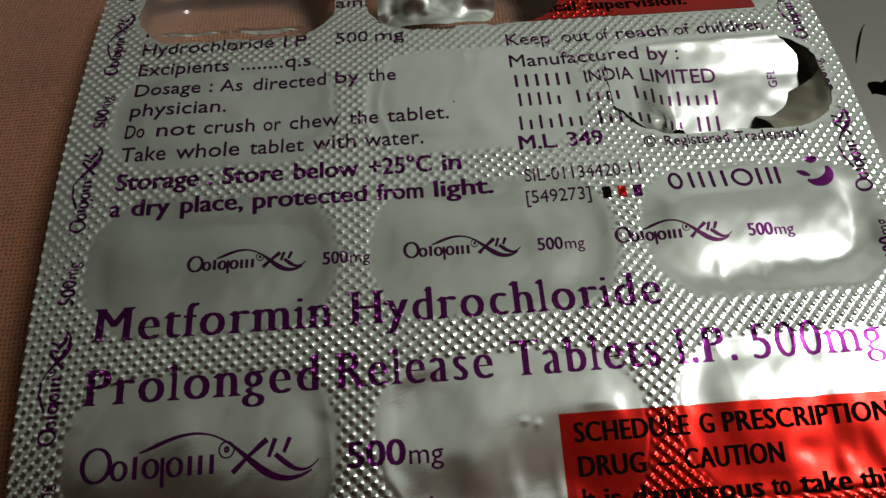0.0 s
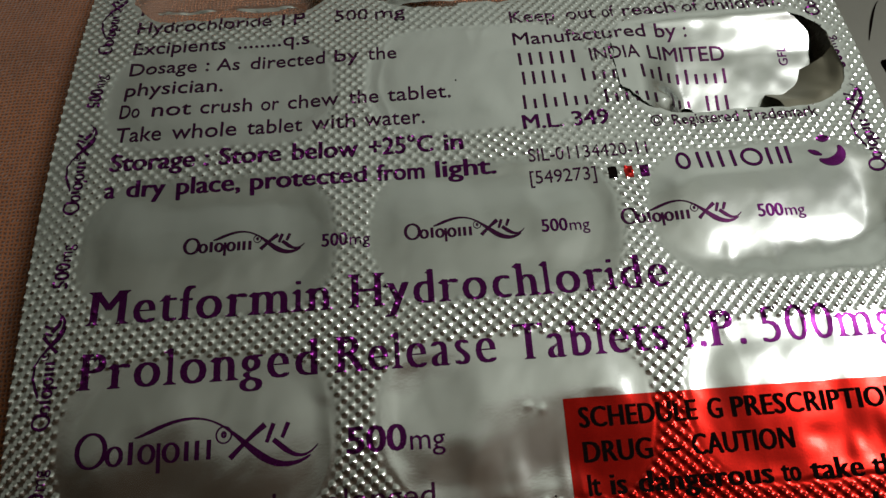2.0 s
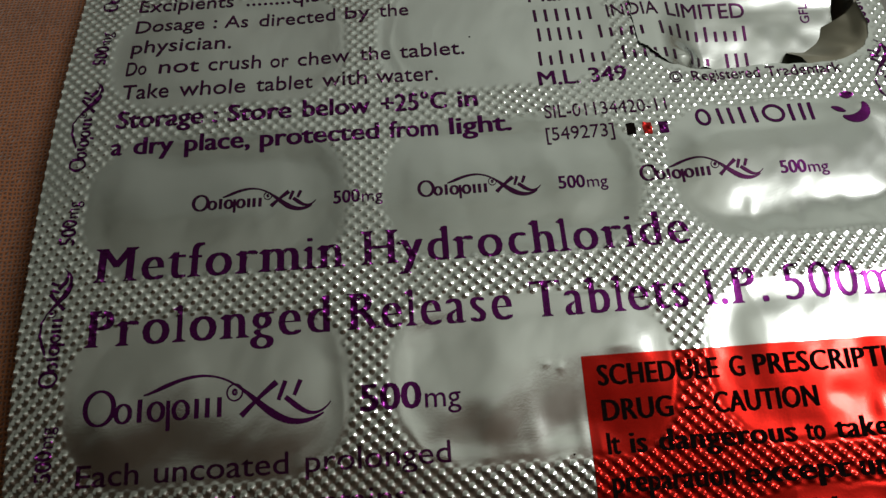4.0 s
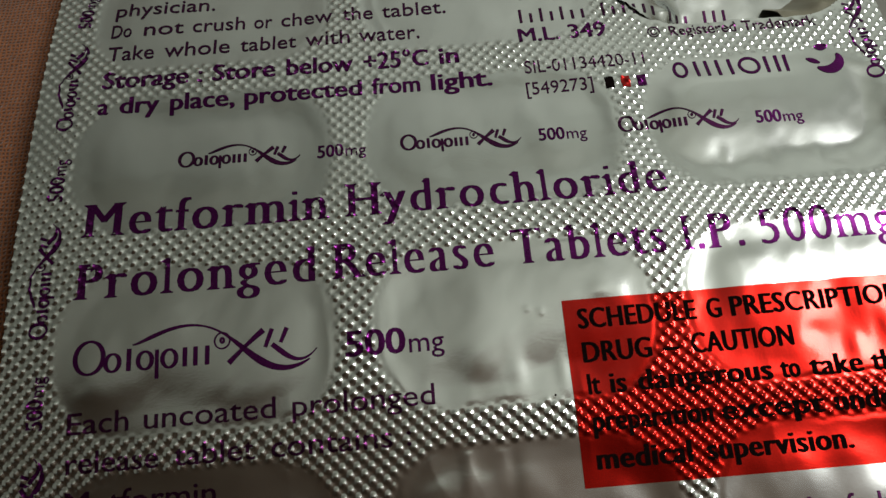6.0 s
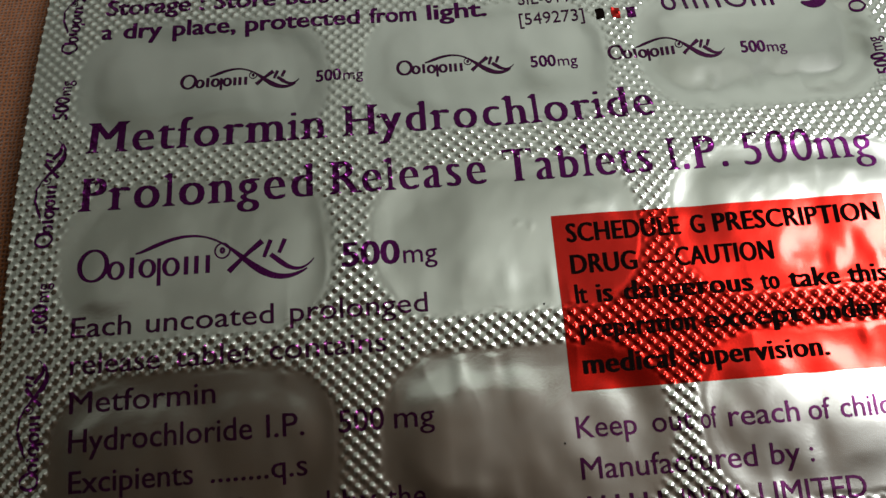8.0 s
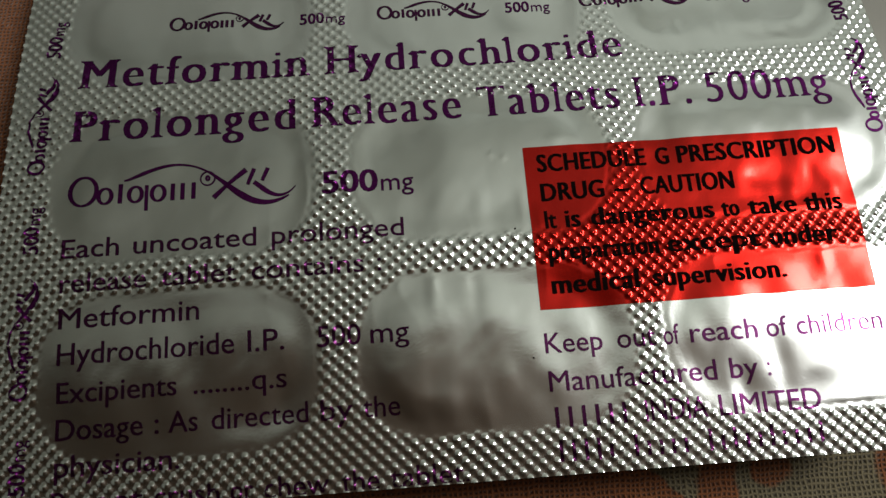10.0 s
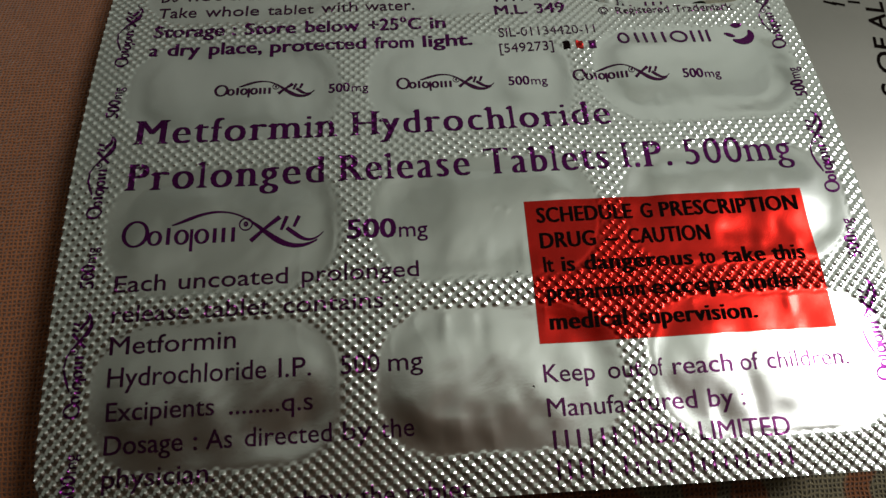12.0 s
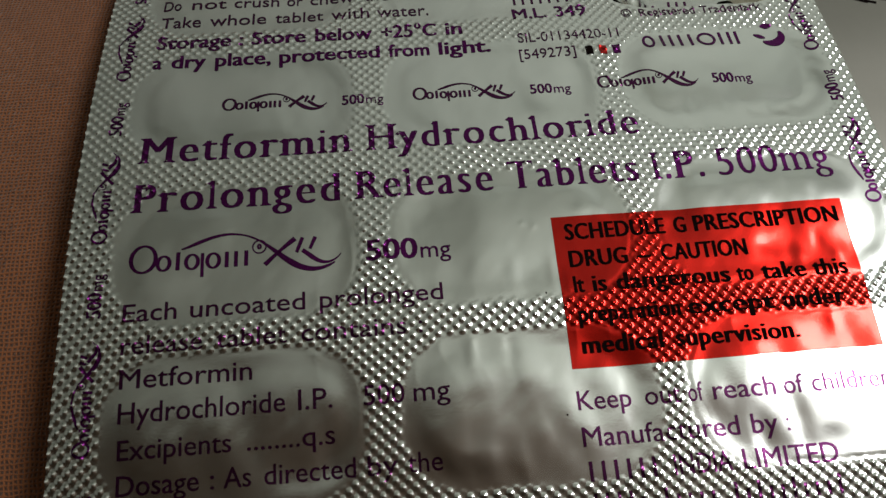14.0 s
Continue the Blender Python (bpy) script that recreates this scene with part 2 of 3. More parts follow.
def flap_distance(x, y):
    tear = 0.075 - np.hypot(x - 2.045, 0.8 * (y - 2.50)) - 0.05 * np.exp(-((x - 2.70) / 0.2) ** 2 - ((y - 2.40) / 0.05) ** 2)
    return np.maximum(box_distance(x, y, *FLAP), tear) + 0.03 * value_noise(x, y, 0.13, 11) + 0.012 * value_noise(x, y, 0.05, 12)


def flap_height(x, y):
    """The burst foil pressed into its pocket, hanging by its upper edge."""
    low = -0.29 * np.clip(3.56 - y, 0, 1.2) / 1.1 * smooth01(x, 1.55, 2.05)
    fold = 0.009 * np.exp(-((y - 3.50) / 0.06) ** 2) + 0.07 * np.exp(-((x - 1.86) / 0.10) ** 2 - ((y - 2.62) / 0.09) ** 2)
    return low + fold - 0.052 * (x - 1.7) * smooth01(x, 1.6, 2.0) * smooth01(3.6 - y, 0.0, 0.5) + 0.007 * value_noise(x, y, 0.42, 13) + 0.0028 * value_noise(x, y, 0.14, 14) + 0.012


def top_height(x, y):
    """The height of whatever carries the print."""
    return bow(y) + np.where(flap_distance(x, y) < 0, flap_height(x, y), foil_height(x, y)) + BASE


def open_distance(x, y):
    return pocket_distance(x, y, -0.02, HOLES) + 0.02 * value_noise(x, y, 0.16, 21) + 0.008 * value_noise(x, y, 0.06, 22)


def sheet(outside, height, x0, x1, y0, y1, step):
    """A fine grid of quads over a plan, kept where outside(x, y) is not positive, its border drawn onto the outline."""
    nx, ny = int(round((x1 - x0) / step)) + 1, int(round((y1 - y0) / step)) + 1
    x, y = (a.ravel() for a in np.meshgrid(np.linspace(x0, x1, nx), np.linspace(y0, y1, ny)))
    d = outside(x, y)
    near = np.abs(d) < step
    e = step * 0.25
    gx = (outside(x[near] + e, y[near]) - outside(x[near] - e, y[near])) / (2 * e)
    gy = (outside(x[near], y[near] + e) - outside(x[near], y[near] - e)) / (2 * e)
    g = np.maximum(gx * gx + gy * gy, 0.25)
    pull = (d[near] > 0) | (np.abs(d[near]) < 0.45 * step)
    x[near] -= np.where(pull, d[near] * gx / g, 0)
    y[near] -= np.where(pull, d[near] * gy / g, 0)
    keep = d < step * 0.75
    i = np.arange((nx - 1) * (ny - 1))
    a = i // (nx - 1) * nx + i % (nx - 1)
    q = np.stack([a, a + 1, a + 1 + nx, a + nx], 1)
    q = q[keep[q].all(1)]
    used, q = np.unique(q, return_inverse=True)
    q = q.reshape(-1, 4)
    x, y = x[used], y[used]
    return np.stack([x, y, height(x, y)], 1), q


# ---------------------------------------------------------------- printing
glyphs = {}


def area_of(co, tri):
    p, q, r = co[tri[:, 0]], co[tri[:, 1]], co[tri[:, 2]]
    return np.abs((q[:, 0] - p[:, 0]) * (r[:, 1] - p[:, 1]) - (q[:, 1] - p[:, 1]) * (r[:, 0] - p[:, 0])).sum() / 2


def glyph(ch, weight):
    """Triangles (n x 3 x 2, in ems) and advance of one character of the built-in font."""
    if (ch, weight) in glyphs:
        return glyphs[ch, weight]

    def outline(text):
        cu = bpy.data.curves.new("glyph", "FONT")
        cu.body, cu.size, cu.resolution_u, cu.offset = text, 1.0, 3, weight
        ob = bpy.data.objects.new("glyph", cu)
        me = ob.to_mesh()
        co = np.array([v.co[:2] for v in me.vertices]).reshape(-1, 2)
        me.calc_loop_triangles()
        tri = np.array([t.vertices[:] for t in me.loop_triangles], int).reshape(-1, 3)
        ob.to_mesh_clear()
        bpy.data.objects.remove(ob)
        bpy.data.curves.remove(cu)
        return co, tri

    bar = outline("|")[0][:, 0].max()
    advance = outline(ch + "|")[0][:, 0].max() - bar
    co, tri = outline(ch) if ch.strip() else (np.zeros((0, 2)), np.zeros((0, 3), int))
    if weight > 0 and ch.strip():
        # bold print: three strikes side by side; a lighter character whose outline cannot be swollen is doubled
        plain, weight_was = glyph(ch, 0.0), area_of(co, tri)
        if weight >= 0.02:
            co = np.concatenate([plain[0] + [k * weight, 0.3 * k * k * weight] for k in (-1, 0, 1)])
            tri = np.concatenate([plain[1] + k * len(plain[0]) for k in range(3)])
            if ch == "t":
                top, right = glyph("x", 0.0)[0][:, 1].max(), plain[0][:, 0].max()
                bar = np.array([(-0.035, top - 0.09), (right + weight, top - 0.09), (right + weight, top), (-0.035, top)])
                tri = np.concatenate([tri, np.array([(0, 1, 2), (0, 2, 3)]) + len(co)])
                co = np.concatenate([co, bar])
        elif weight_was < area_of(plain[0], plain[1]) * 1.02 or ch in "MNWgstf":
            co = np.concatenate([plain[0] - [weight, 0], plain[0] + [weight, 0.3 * weight]])
            tri = np.concatenate([plain[1], plain[1] + len(plain[0])])
    glyphs[ch, weight] = co, tri, advance
    return glyphs[ch, weight]


def serif_glyph(ch, spread):
    """A character of the built-in font with thin level strokes and full upright ones, as in a book face."""
    if (ch, "serif", spread) in glyphs:
        return glyphs[ch, "serif", spread]
    plain, tri, advance = glyph(ch, 0.0)
    if not len(tri):
        return plain, tri, advance
    thin, tri, _ = glyph(ch, -0.018)
    co = np.concatenate([thin + [k * spread, 0] for k in (-1, 0, 1)])
    tri = np.concatenate([tri + k * len(thin) for k in range(3)])
    lo, hi, want_lo, want_hi = co.min(0), co.max(0), plain.min(0), plain.max(0)
    co = (co - lo) / (hi - lo) * (want_hi - want_lo) + want_lo
    glyphs[ch, "serif", spread] = co, tri, advance
    return co, tri, advance


def feet(ch):
    """Small bracketed serifs at the flat ends of the stems of a character, wedges at the heads of the small letters."""
    co, tri, _ = glyph(ch, 0.0)
    count = {}
    for t in tri:
        for a, c in ((t[0], t[1]), (t[1], t[2]), (t[2], t[0])):
            count[min(a, c), max(a, c)] = count.get((min(a, c), max(a, c)), 0) + 1
    tris = []
    if ch == "T":
        (lo, _), (hi, top) = co.min(0), co.max(0)
        return [[(lo - 0.02, top), (lo + 0.03, top), (lo - 0.02, top - 0.15)], [(hi + 0.02, top), (hi - 0.03, top), (hi + 0.02, top - 0.15)]] + foot(0.26, 0.345, 0.0, 1)
    for (a, c), k in count.items():
        (xa, ya), (xc, yc) = co[a], co[c]
        wide = abs(xa - xc)
        if k > 1 or abs(ya - yc) > 0.004 or not 0.05 < wide < 0.2 or ch in "5.0s":
            continue
        y, lo, hi = (ya + yc) / 2, min(xa, xc), max(xa, xc)
        if y < 0.03 and ch not in "dat":
            tris += foot(lo, hi, y, 1)
        elif y > 0.4 and ch.isupper():
            tris += foot(lo, hi, y, -1)
        elif y > 0.4 and ch not in "ft":
            tris += [[(lo - 0.075, y - 0.062), (lo, y - 0.10), (hi, y)], [(lo - 0.075, y - 0.062), (hi, y), (lo + 0.02, y + 0.012)]]
    return tris


def foot(lo, hi, y, up):
    out = []
    for x0, x1, v0, v1 in ((lo - 0.068, hi + 0.068, 0.0, 0.024),):
        out += [[(x0, y + up * v0), (x1, y + up * v0), (x1, y + up * v1)], [(x0, y + up * v0), (x1, y + up * v1), (x0, y + up * v1)]]
    out += [[(lo - 0.05, y + up * 0.024), (lo + 0.01, y + up * 0.024), (lo + 0.01, y + up * 0.075)], [(hi + 0.05, y + up * 0.024), (hi - 0.01, y + up * 0.024), (hi - 0.01, y + up * 0.075)]]
    return out


def words_tris(text, edges, y, cap, weight=0.0, serif=False):
    """A line whose words stand between pairs of edges."""
    return np.concatenate([text_tris(w, a, c, y, cap, weight, serif) for w, a, c in zip(text.split(), edges[0::2], edges[1::2])])


def text_tris(text, x0, x1, y, cap, weight=0.0, serif=False, lean=0.0):
    """Triangles of one line of print between x0 and x1, on the base line y, with capitals of height cap."""
    at, tris = 0.0, []
    for ch in text:
        co, tri, advance = serif_glyph(ch, weight) if serif else glyph(ch, weight)
        if len(tri):
            tris.append(co[tri] + [at, 0])
            extra = feet(ch) if serif else []
            if extra:
                tris.append(np.array(extra) + [at, 0])
        at += advance + (0.03 if serif or weight > 0.033 else 0.0)
    t = np.concatenate(tris)
    tall = glyph("H", 0.0 if serif else weight)[0][:, 1].max()
    lo, hi = t[..., 0].min(), t[..., 0].max()
    u = (t[..., 0] - lo) / (hi - lo) * (x1 - x0) + x0
    v = t[..., 1] / tall * cap
    return np.stack([u + lean * v, y + v], -1)


def refine(t, most):
    """Splits triangles at their longest side until no side is longer than most; shared sides split alike."""
    done = []
    for _ in range(40):
        side = np.stack([np.hypot(*(t[:, (k + 1) % 3] - t[:, k]).T) for k in range(3)], 1)
        long = side.max(1) > most
        done.append(t[~long])
        t, side = t[long], side[long]
        if not len(t):
            break
        k = side.argmax(1)
        r = np.arange(len(t))
        a, c, e = t[r, k], t[r, (k + 1) % 3], t[r, (k + 2) % 3]
        mid = (a + c) / 2
        t = np.concatenate([np.stack([a, mid, e], 1), np.stack([mid, c, e], 1)])
    return np.concatenate(done)


def laid(t, lift, step=0.02, bead_glints=True):
    """Lays flat triangles onto the sheet, lifted by a film's thickness."""
    t = refine(np.asarray(t, float), step)
    flat = t.reshape(-1, 2)
    key, back = np.unique(np.round(flat, 5), axis=0, return_inverse=True)
    f = back.reshape(-1, 3)
    p, q, r = key[f[:, 0]], key[f[:, 1]], key[f[:, 2]]
    area = (q[:, 0] - p[:, 0]) * (r[:, 1] - p[:, 1]) - (q[:, 1] - p[:, 1]) * (r[:, 0] - p[:, 0])
    f[area < 0] = f[area < 0][:, ::-1]
    f = f[np.abs(area) > 1e-9]
    x, y = key.T
    mid = key[f].mean(1)
    gone = (open_distance(mid[:, 0], mid[:, 1]) < 0) & ~(flap_distance(mid[:, 0], mid[:, 1]) < -0.01)
    gone |= mid[:, 1] < Y0 + 0.012
    # ink is left off the bead crowns to give their bright glints
    k = 2 * np.pi / PITCH
    crown = np.cos(k * mid[:, 0]) * np.cos(k * mid[:, 1]) + 0.3 * value_noise(mid[:, 0], mid[:, 1], 0.09, 61)
    gone |= (crown > 0.90) & (pocket_distance(mid[:, 0], mid[:, 1]) > 0.02) & bead_glints
    return np.stack([x, y, top_height(x, y) + lift], 1), f[~gone]


def printed(name, tris, mat, parent, label, lift=0.0040, bead_glints=True):
    v, f = laid(tris, lift, 0.0125, bead_glints)
    if len(f):
        return part(name, v, f, mat, parent, label)


def turned(t, x, y):
    """A line of print drawn along +x from the origin, turned to run up the page from (x, y)."""
    return np.stack([x - t[..., 1], y + t[..., 0]], -1)


def quad(x0, x1, y0, y1):
    return [[(x0, y0), (x1, y0), (x1, y1)], [(x0, y0), (x1, y1), (x0, y1)]]


def stroke(points, widths):
    """A flat ribbon along points of the plan."""
    p = np.array(points, float)
    d = np.gradient(p, axis=0)
    s = np.stack([-d[:, 1], d[:, 0]], 1) / np.maximum(np.hypot(*d.T), 1e-9)[:, None] * (np.array(widths) / 2)[:, None]
    a, c = p + s, p - s
    out = []
    for k in range(len(p) - 1):
        out += [[a[k], c[k], c[k + 1]], [a[k], c[k + 1], a[k + 1]]]
    return np.array(out)


def arc(cx, cy, rx, ry, start, stop, wide, count=20):
    w = np.linspace(radians(start), radians(stop), count)
    return stroke(np.stack([cx + rx * np.cos(w), cy + ry * np.sin(w)], 1), wide + 0 * w)


def bars(words, x0, x1, y, cap):
    """Writing that stays unread: a plain upright bar for each character, at its size."""
    full = sum(len(w) for w in words) + 1.0 * (len(words) - 1)
    pace, at, out = (x1 - x0) / full, x0, []
    for w in words:
        for ch in w:
            tall = cap if ch.isupper() or ch in "ldtbhf" or ch.isdigit() else cap * 0.68
            out.append(quad(at + 0.22 * pace, at + 0.5 * pace, y, y + tall))
            at += pace
        at += pace
    return out


def curve(points, widths, count=26, bold=1.0):
    """A smooth ribbon through a few points of the plan."""
    p, at = np.array(points, float), np.linspace(0, 1, len(points))
    t = np.linspace(0, 1, count)
    line = np.stack([np.polyval(np.polyfit(at, p[:, k], min(len(points) - 1, 5)), t) for k in (0, 1)], 1)
    return stroke(line, bold * np.interp(t, np.linspace(0, 1, len(widths)), widths))


def ring(cx, cy, rx, ry, thin, thick, start=0, stop=360, count=24):
    w = np.linspace(radians(start), radians(stop), count)
    return stroke(np.stack([cx + rx * np.cos(w), cy + ry * np.sin(w)], 1), thin + (thick - thin) * np.abs(np.cos(w)))


def brand_mark(long, bold):
    """The maker's word as plain bars and rings under a swoosh, along +x from the origin: the swoosh first."""
    s = long / 1.95
    out = [curve(((0.50, 0.205), (0.66, 0.275), (0.86, 0.315), (1.06, 0.31), (1.24, 0.255), (1.40, 0.12), (1.54, -0.02), (1.68, -0.075), (1.84, -0.055), (1.93, -0.02)), (0.012, 0.034, 0.026, 0.016, 0.018, 0.044, 0.062, 0.048, 0.03, 0.01), 44, bold)]
    out.append(ring(0.155, 0.13, 0.115, 0.135, 0.018 * bold, 0.038 * bold))
    for cx, rx in ((0.345, 0.056), (0.605, 0.056), (0.80, 0.056)):
        out.append(ring(cx, 0.075, rx, 0.072, 0.017 * bold, 0.036 * bold, 0, 360, 16))
    for bx, b0, b1, wide in ((0.475, 0, 0.18, 0.036), (0.70, -0.08, 0.155, 0.03), (0.925, 0, 0.155, 0.036), (1.01, 0, 0.155, 0.036), (1.105, 0, 0.155, 0.036)):
        out.append(np.array(quad(bx - wide * bold / 2, bx + wide * bold / 2, b0, b1)))
    out.append(ring(1.225, 0.185, 0.062, 0.066, 0.013, 0.013))
    out.append(ring(1.225, 0.187, 0.014, 0.02, 0.02, 0.02, 0, 360, 10))
    out.append(curve(((1.28, -0.005), (1.41, 0.12), (1.56, 0.245)), (0.045, 0.03, 0.05), 14, bold))
    out.append(curve(((1.575, 0.10), (1.60, 0.17), (1.63, 0.25)), (0.03, 0.034, 0.036), 10, bold))
    out.append(curve(((1.70, 0.13), (1.725, 0.19), (1.75, 0.25)), (0.03, 0.034, 0.036), 10, bold))
    out.append(curve(((1.63, 0.12), (1.72, 0.045), (1.80, -0.005), (1.89, -0.01), (1.99, 0.065)), (0.04, 0.046, 0.034, 0.02, 0.008), 18, bold))
    return [o * s for o in out]


def mark(x, y, long, mat, parent, label, up=False):
    """A word mark: its swoosh a part, its strokes under it."""
    swoosh = None
    for t in brand_mark(long, 1.0 if long > 1.5 else 1.4):
        t = turned(t, x, y) if up else t + [x, y]
        if not ((t[..., 1] > Y0 + 0.05) & (t[..., 1] < Y1 - 0.05)).all():
            continue
        ob = printed("stroke" if swoosh else "word_mark", t, mat, swoosh or parent, "" if swoosh else label)
        swoosh = swoosh or ob


# ---------------------------------------------------------------- setting
def setting(name, lo, hi, mat, label, category):
    bm = bmesh.new()
    bmesh.ops.create_cube(bm, size=1.0)
    for v in bm.verts:
        v.co = [lo[k] + (hi[k] - lo[k]) * (v.co[k] + 0.5) for k in range(3)]
    bmesh.ops.bevel(bm, geom=bm.edges[:], offset=0.004, segments=1, affect="EDGES")
    me = bpy.data.meshes.new(name)
    bm.to_mesh(me)
    bm.free()
    me.materials.append(mat)
    return tagged(new(name, me), label, category, kind="structure")


setting("wall_east", (2.2, -2.0, -0.3), (2.3, 2.2, 2.2), WALL, "plain grey-green painted wall closing the room", "wall")
setting("wall_west", (-2.1, -2.0, -0.3), (-2.0, 2.2, 2.2), WALL, "plain grey-green painted wall closing the room", "wall")
setting("wall_north", (-2.0, 1.50, -0.3), (2.2, 1.60, 2.2), PALE, "plain light grey-green painted wall closing the room", "wall")
# back wall out of view, kept brown so the beads reflect dark
setting("wall_south", (-2.0, -2.1, -0.3), (2.2, -2.0, 2.2), DARK_REFLECTED, "unseen brown wall closing the room, kept dark for the foil's reflections", "wall")
setting("ceiling", (-2.1, 0.19, 2.2), (2.3, 2.3, 2.3), WALL, "plain grey-green painted ceiling", "ceiling")
# added unseen panel overhead, in place of the held phone's dark reflection
setting("dark_overhead_panel", (-2.1, -2.1, 2.17), (2.3, 0.19, 2.27), DARK_REFLECTED, "unseen brown overhead panel added to darken the foil's reflections", "ceiling")


def cloth_height(x, y):
    yy = np.clip(y, -2.7, 6.6)
    near = np.exp(-(np.maximum(np.abs(x) - 5, 0) / 6) ** 2)
    z = (bow(yy) - flare(yy)) * near - 0.62 - 0.22 * smooth01(-y, 1.6, 3.0) * near + 0.03 * value_noise(x, y, 2.3, 31) + 0.012 * value_noise(x, y, 0.7, 32)
    return z + BASE


def grid_sheet(xs, ys, height):
    x, y = (a.ravel() for a in np.meshgrid(xs, ys))
    nx, i = len(xs), np.arange((len(xs) - 1) * (len(ys) - 1))
    a = i // (nx - 1) * nx + i % (nx - 1)
    return np.stack([x, y, height(x, y)], 1), np.stack([a, a + 1, a + 1 + nx, a + nx], 1)


near = np.linspace(-9, 9, 181)
far = np.array([-205, -120, -60, -30, -18, -12])
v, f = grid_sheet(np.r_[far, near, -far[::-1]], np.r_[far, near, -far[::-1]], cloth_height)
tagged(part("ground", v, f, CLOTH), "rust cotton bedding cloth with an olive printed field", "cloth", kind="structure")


# ---------------------------------------------------------------- the tablet strip
pack = tagged(new("blister_pack"), "used silver blister pack with purple print, lying on cloth", "blister pack")


def pack_edge(x, y):
    return box_distance(x, y, (X0 + X1) / 2, (Y0 + Y1) / 2, (X1 - X0) / 2, (Y1 - Y0) / 2, CORNER)


v, f = sheet(lambda x, y: np.maximum(pack_edge(x, y), -open_distance(x, y)), lambda x, y: bow(y) + foil_height(x, y) + BASE, X0, X1, Y0, Y1, 0.0125)
part("foil", v, f, FOIL, pack, "beaded silver foil, slack over the pockets")
v, f = sheet(flap_distance, lambda x, y: bow(y) + flap_height(x, y) + BASE, 1.4, 3.5, 2.2, 3.7, 0.0125)
part("foil_flap", v, f, FOIL, pack, "burst foil flap pressed into its pocket")


def lining_distance(x, y):
    d = pocket_distance(x, y, -0.02, [HOLES[2]])
    ragged = 0.04 * value_noise(x, y, 0.2, 23)
    return np.maximum(np.maximum(d - 0.03, 2.80 - x), np.maximum(-d - 0.30 + ragged, y - 2.86 - 0.6 * (x - 3.1) + ragged))


def lining_height(x, y):
    d = pocket_distance(x, y, -0.02, [HOLES[2]])
    fold = 0.045 * value_noise(x + 0.5 * y, 0.4 * y - 0.6 * x, 0.16, 24)
    return bow(y) + BASE - 0.012 - 0.34 * smooth01(-d, -0.02, 0.42) + fold * smooth01(-d, 0.0, 0.1)


v, f = sheet(lining_distance, lining_height, 2.6, 3.6, 2.2, 3.7, 0.016)
part("lining", v, f, CLOUDY, pack, "dull creased lining of the burst pocket")


def tray_height(x, y):
    d = pocket_distance(x, y)
    deep = np.clip(-d / 0.42, 0, 1)
    return bow(y) + BASE - 0.03 - 0.5 * np.sqrt(1 - (1 - deep) ** 2)


v, f = sheet(pack_edge, tray_height, X0, X1, Y0, Y1, 0.05)
tray = part("plastic_tray", v, f, CLEAR, pack, "clear plastic tray with hollow pockets")
tray.visible_shadow = False


def crumple_height(x, y):
    lift = 0.02 + 0.16 * smooth01(y, 3.9, 4.4)
    return bow(y) + BASE + lift + 0.05 * value_noise(x, y, 0.28, 41) + 0.012 * value_noise(x, y, 0.11, 42)


v, f = sheet(lambda x, y: box_distance(x, y, -0.14, 4.36, 0.60, 0.42, 0.18) + 0.06 * value_noise(x, y, 0.2, 43), crumple_height, -1.0, 0.7, 3.7, 4.95, 0.016)
part("foil_flap", v, f, FOIL, pack, "crumpled torn foil flap")


def tatter_height(x, y):
    return bow(y) + BASE + 0.015 - 0.12 * smooth01(y, 4.0, 4.2) + 0.035 * value_noise(x, y, 0.16, 45) + 0.012 * value_noise(x, y, 0.07, 46)


v, f = sheet(lambda x, y: box_distance(x, y, -2.2, 4.07, 0.74, 0.08, 0.06) + 0.05 * value_noise(x, y, 0.22, 47), tatter_height, -3.1, -1.2, 3.75, 4.25, 0.014)
part("foil_flap", v, f, FOIL, pack, "torn foil tatters along the burst pocket")

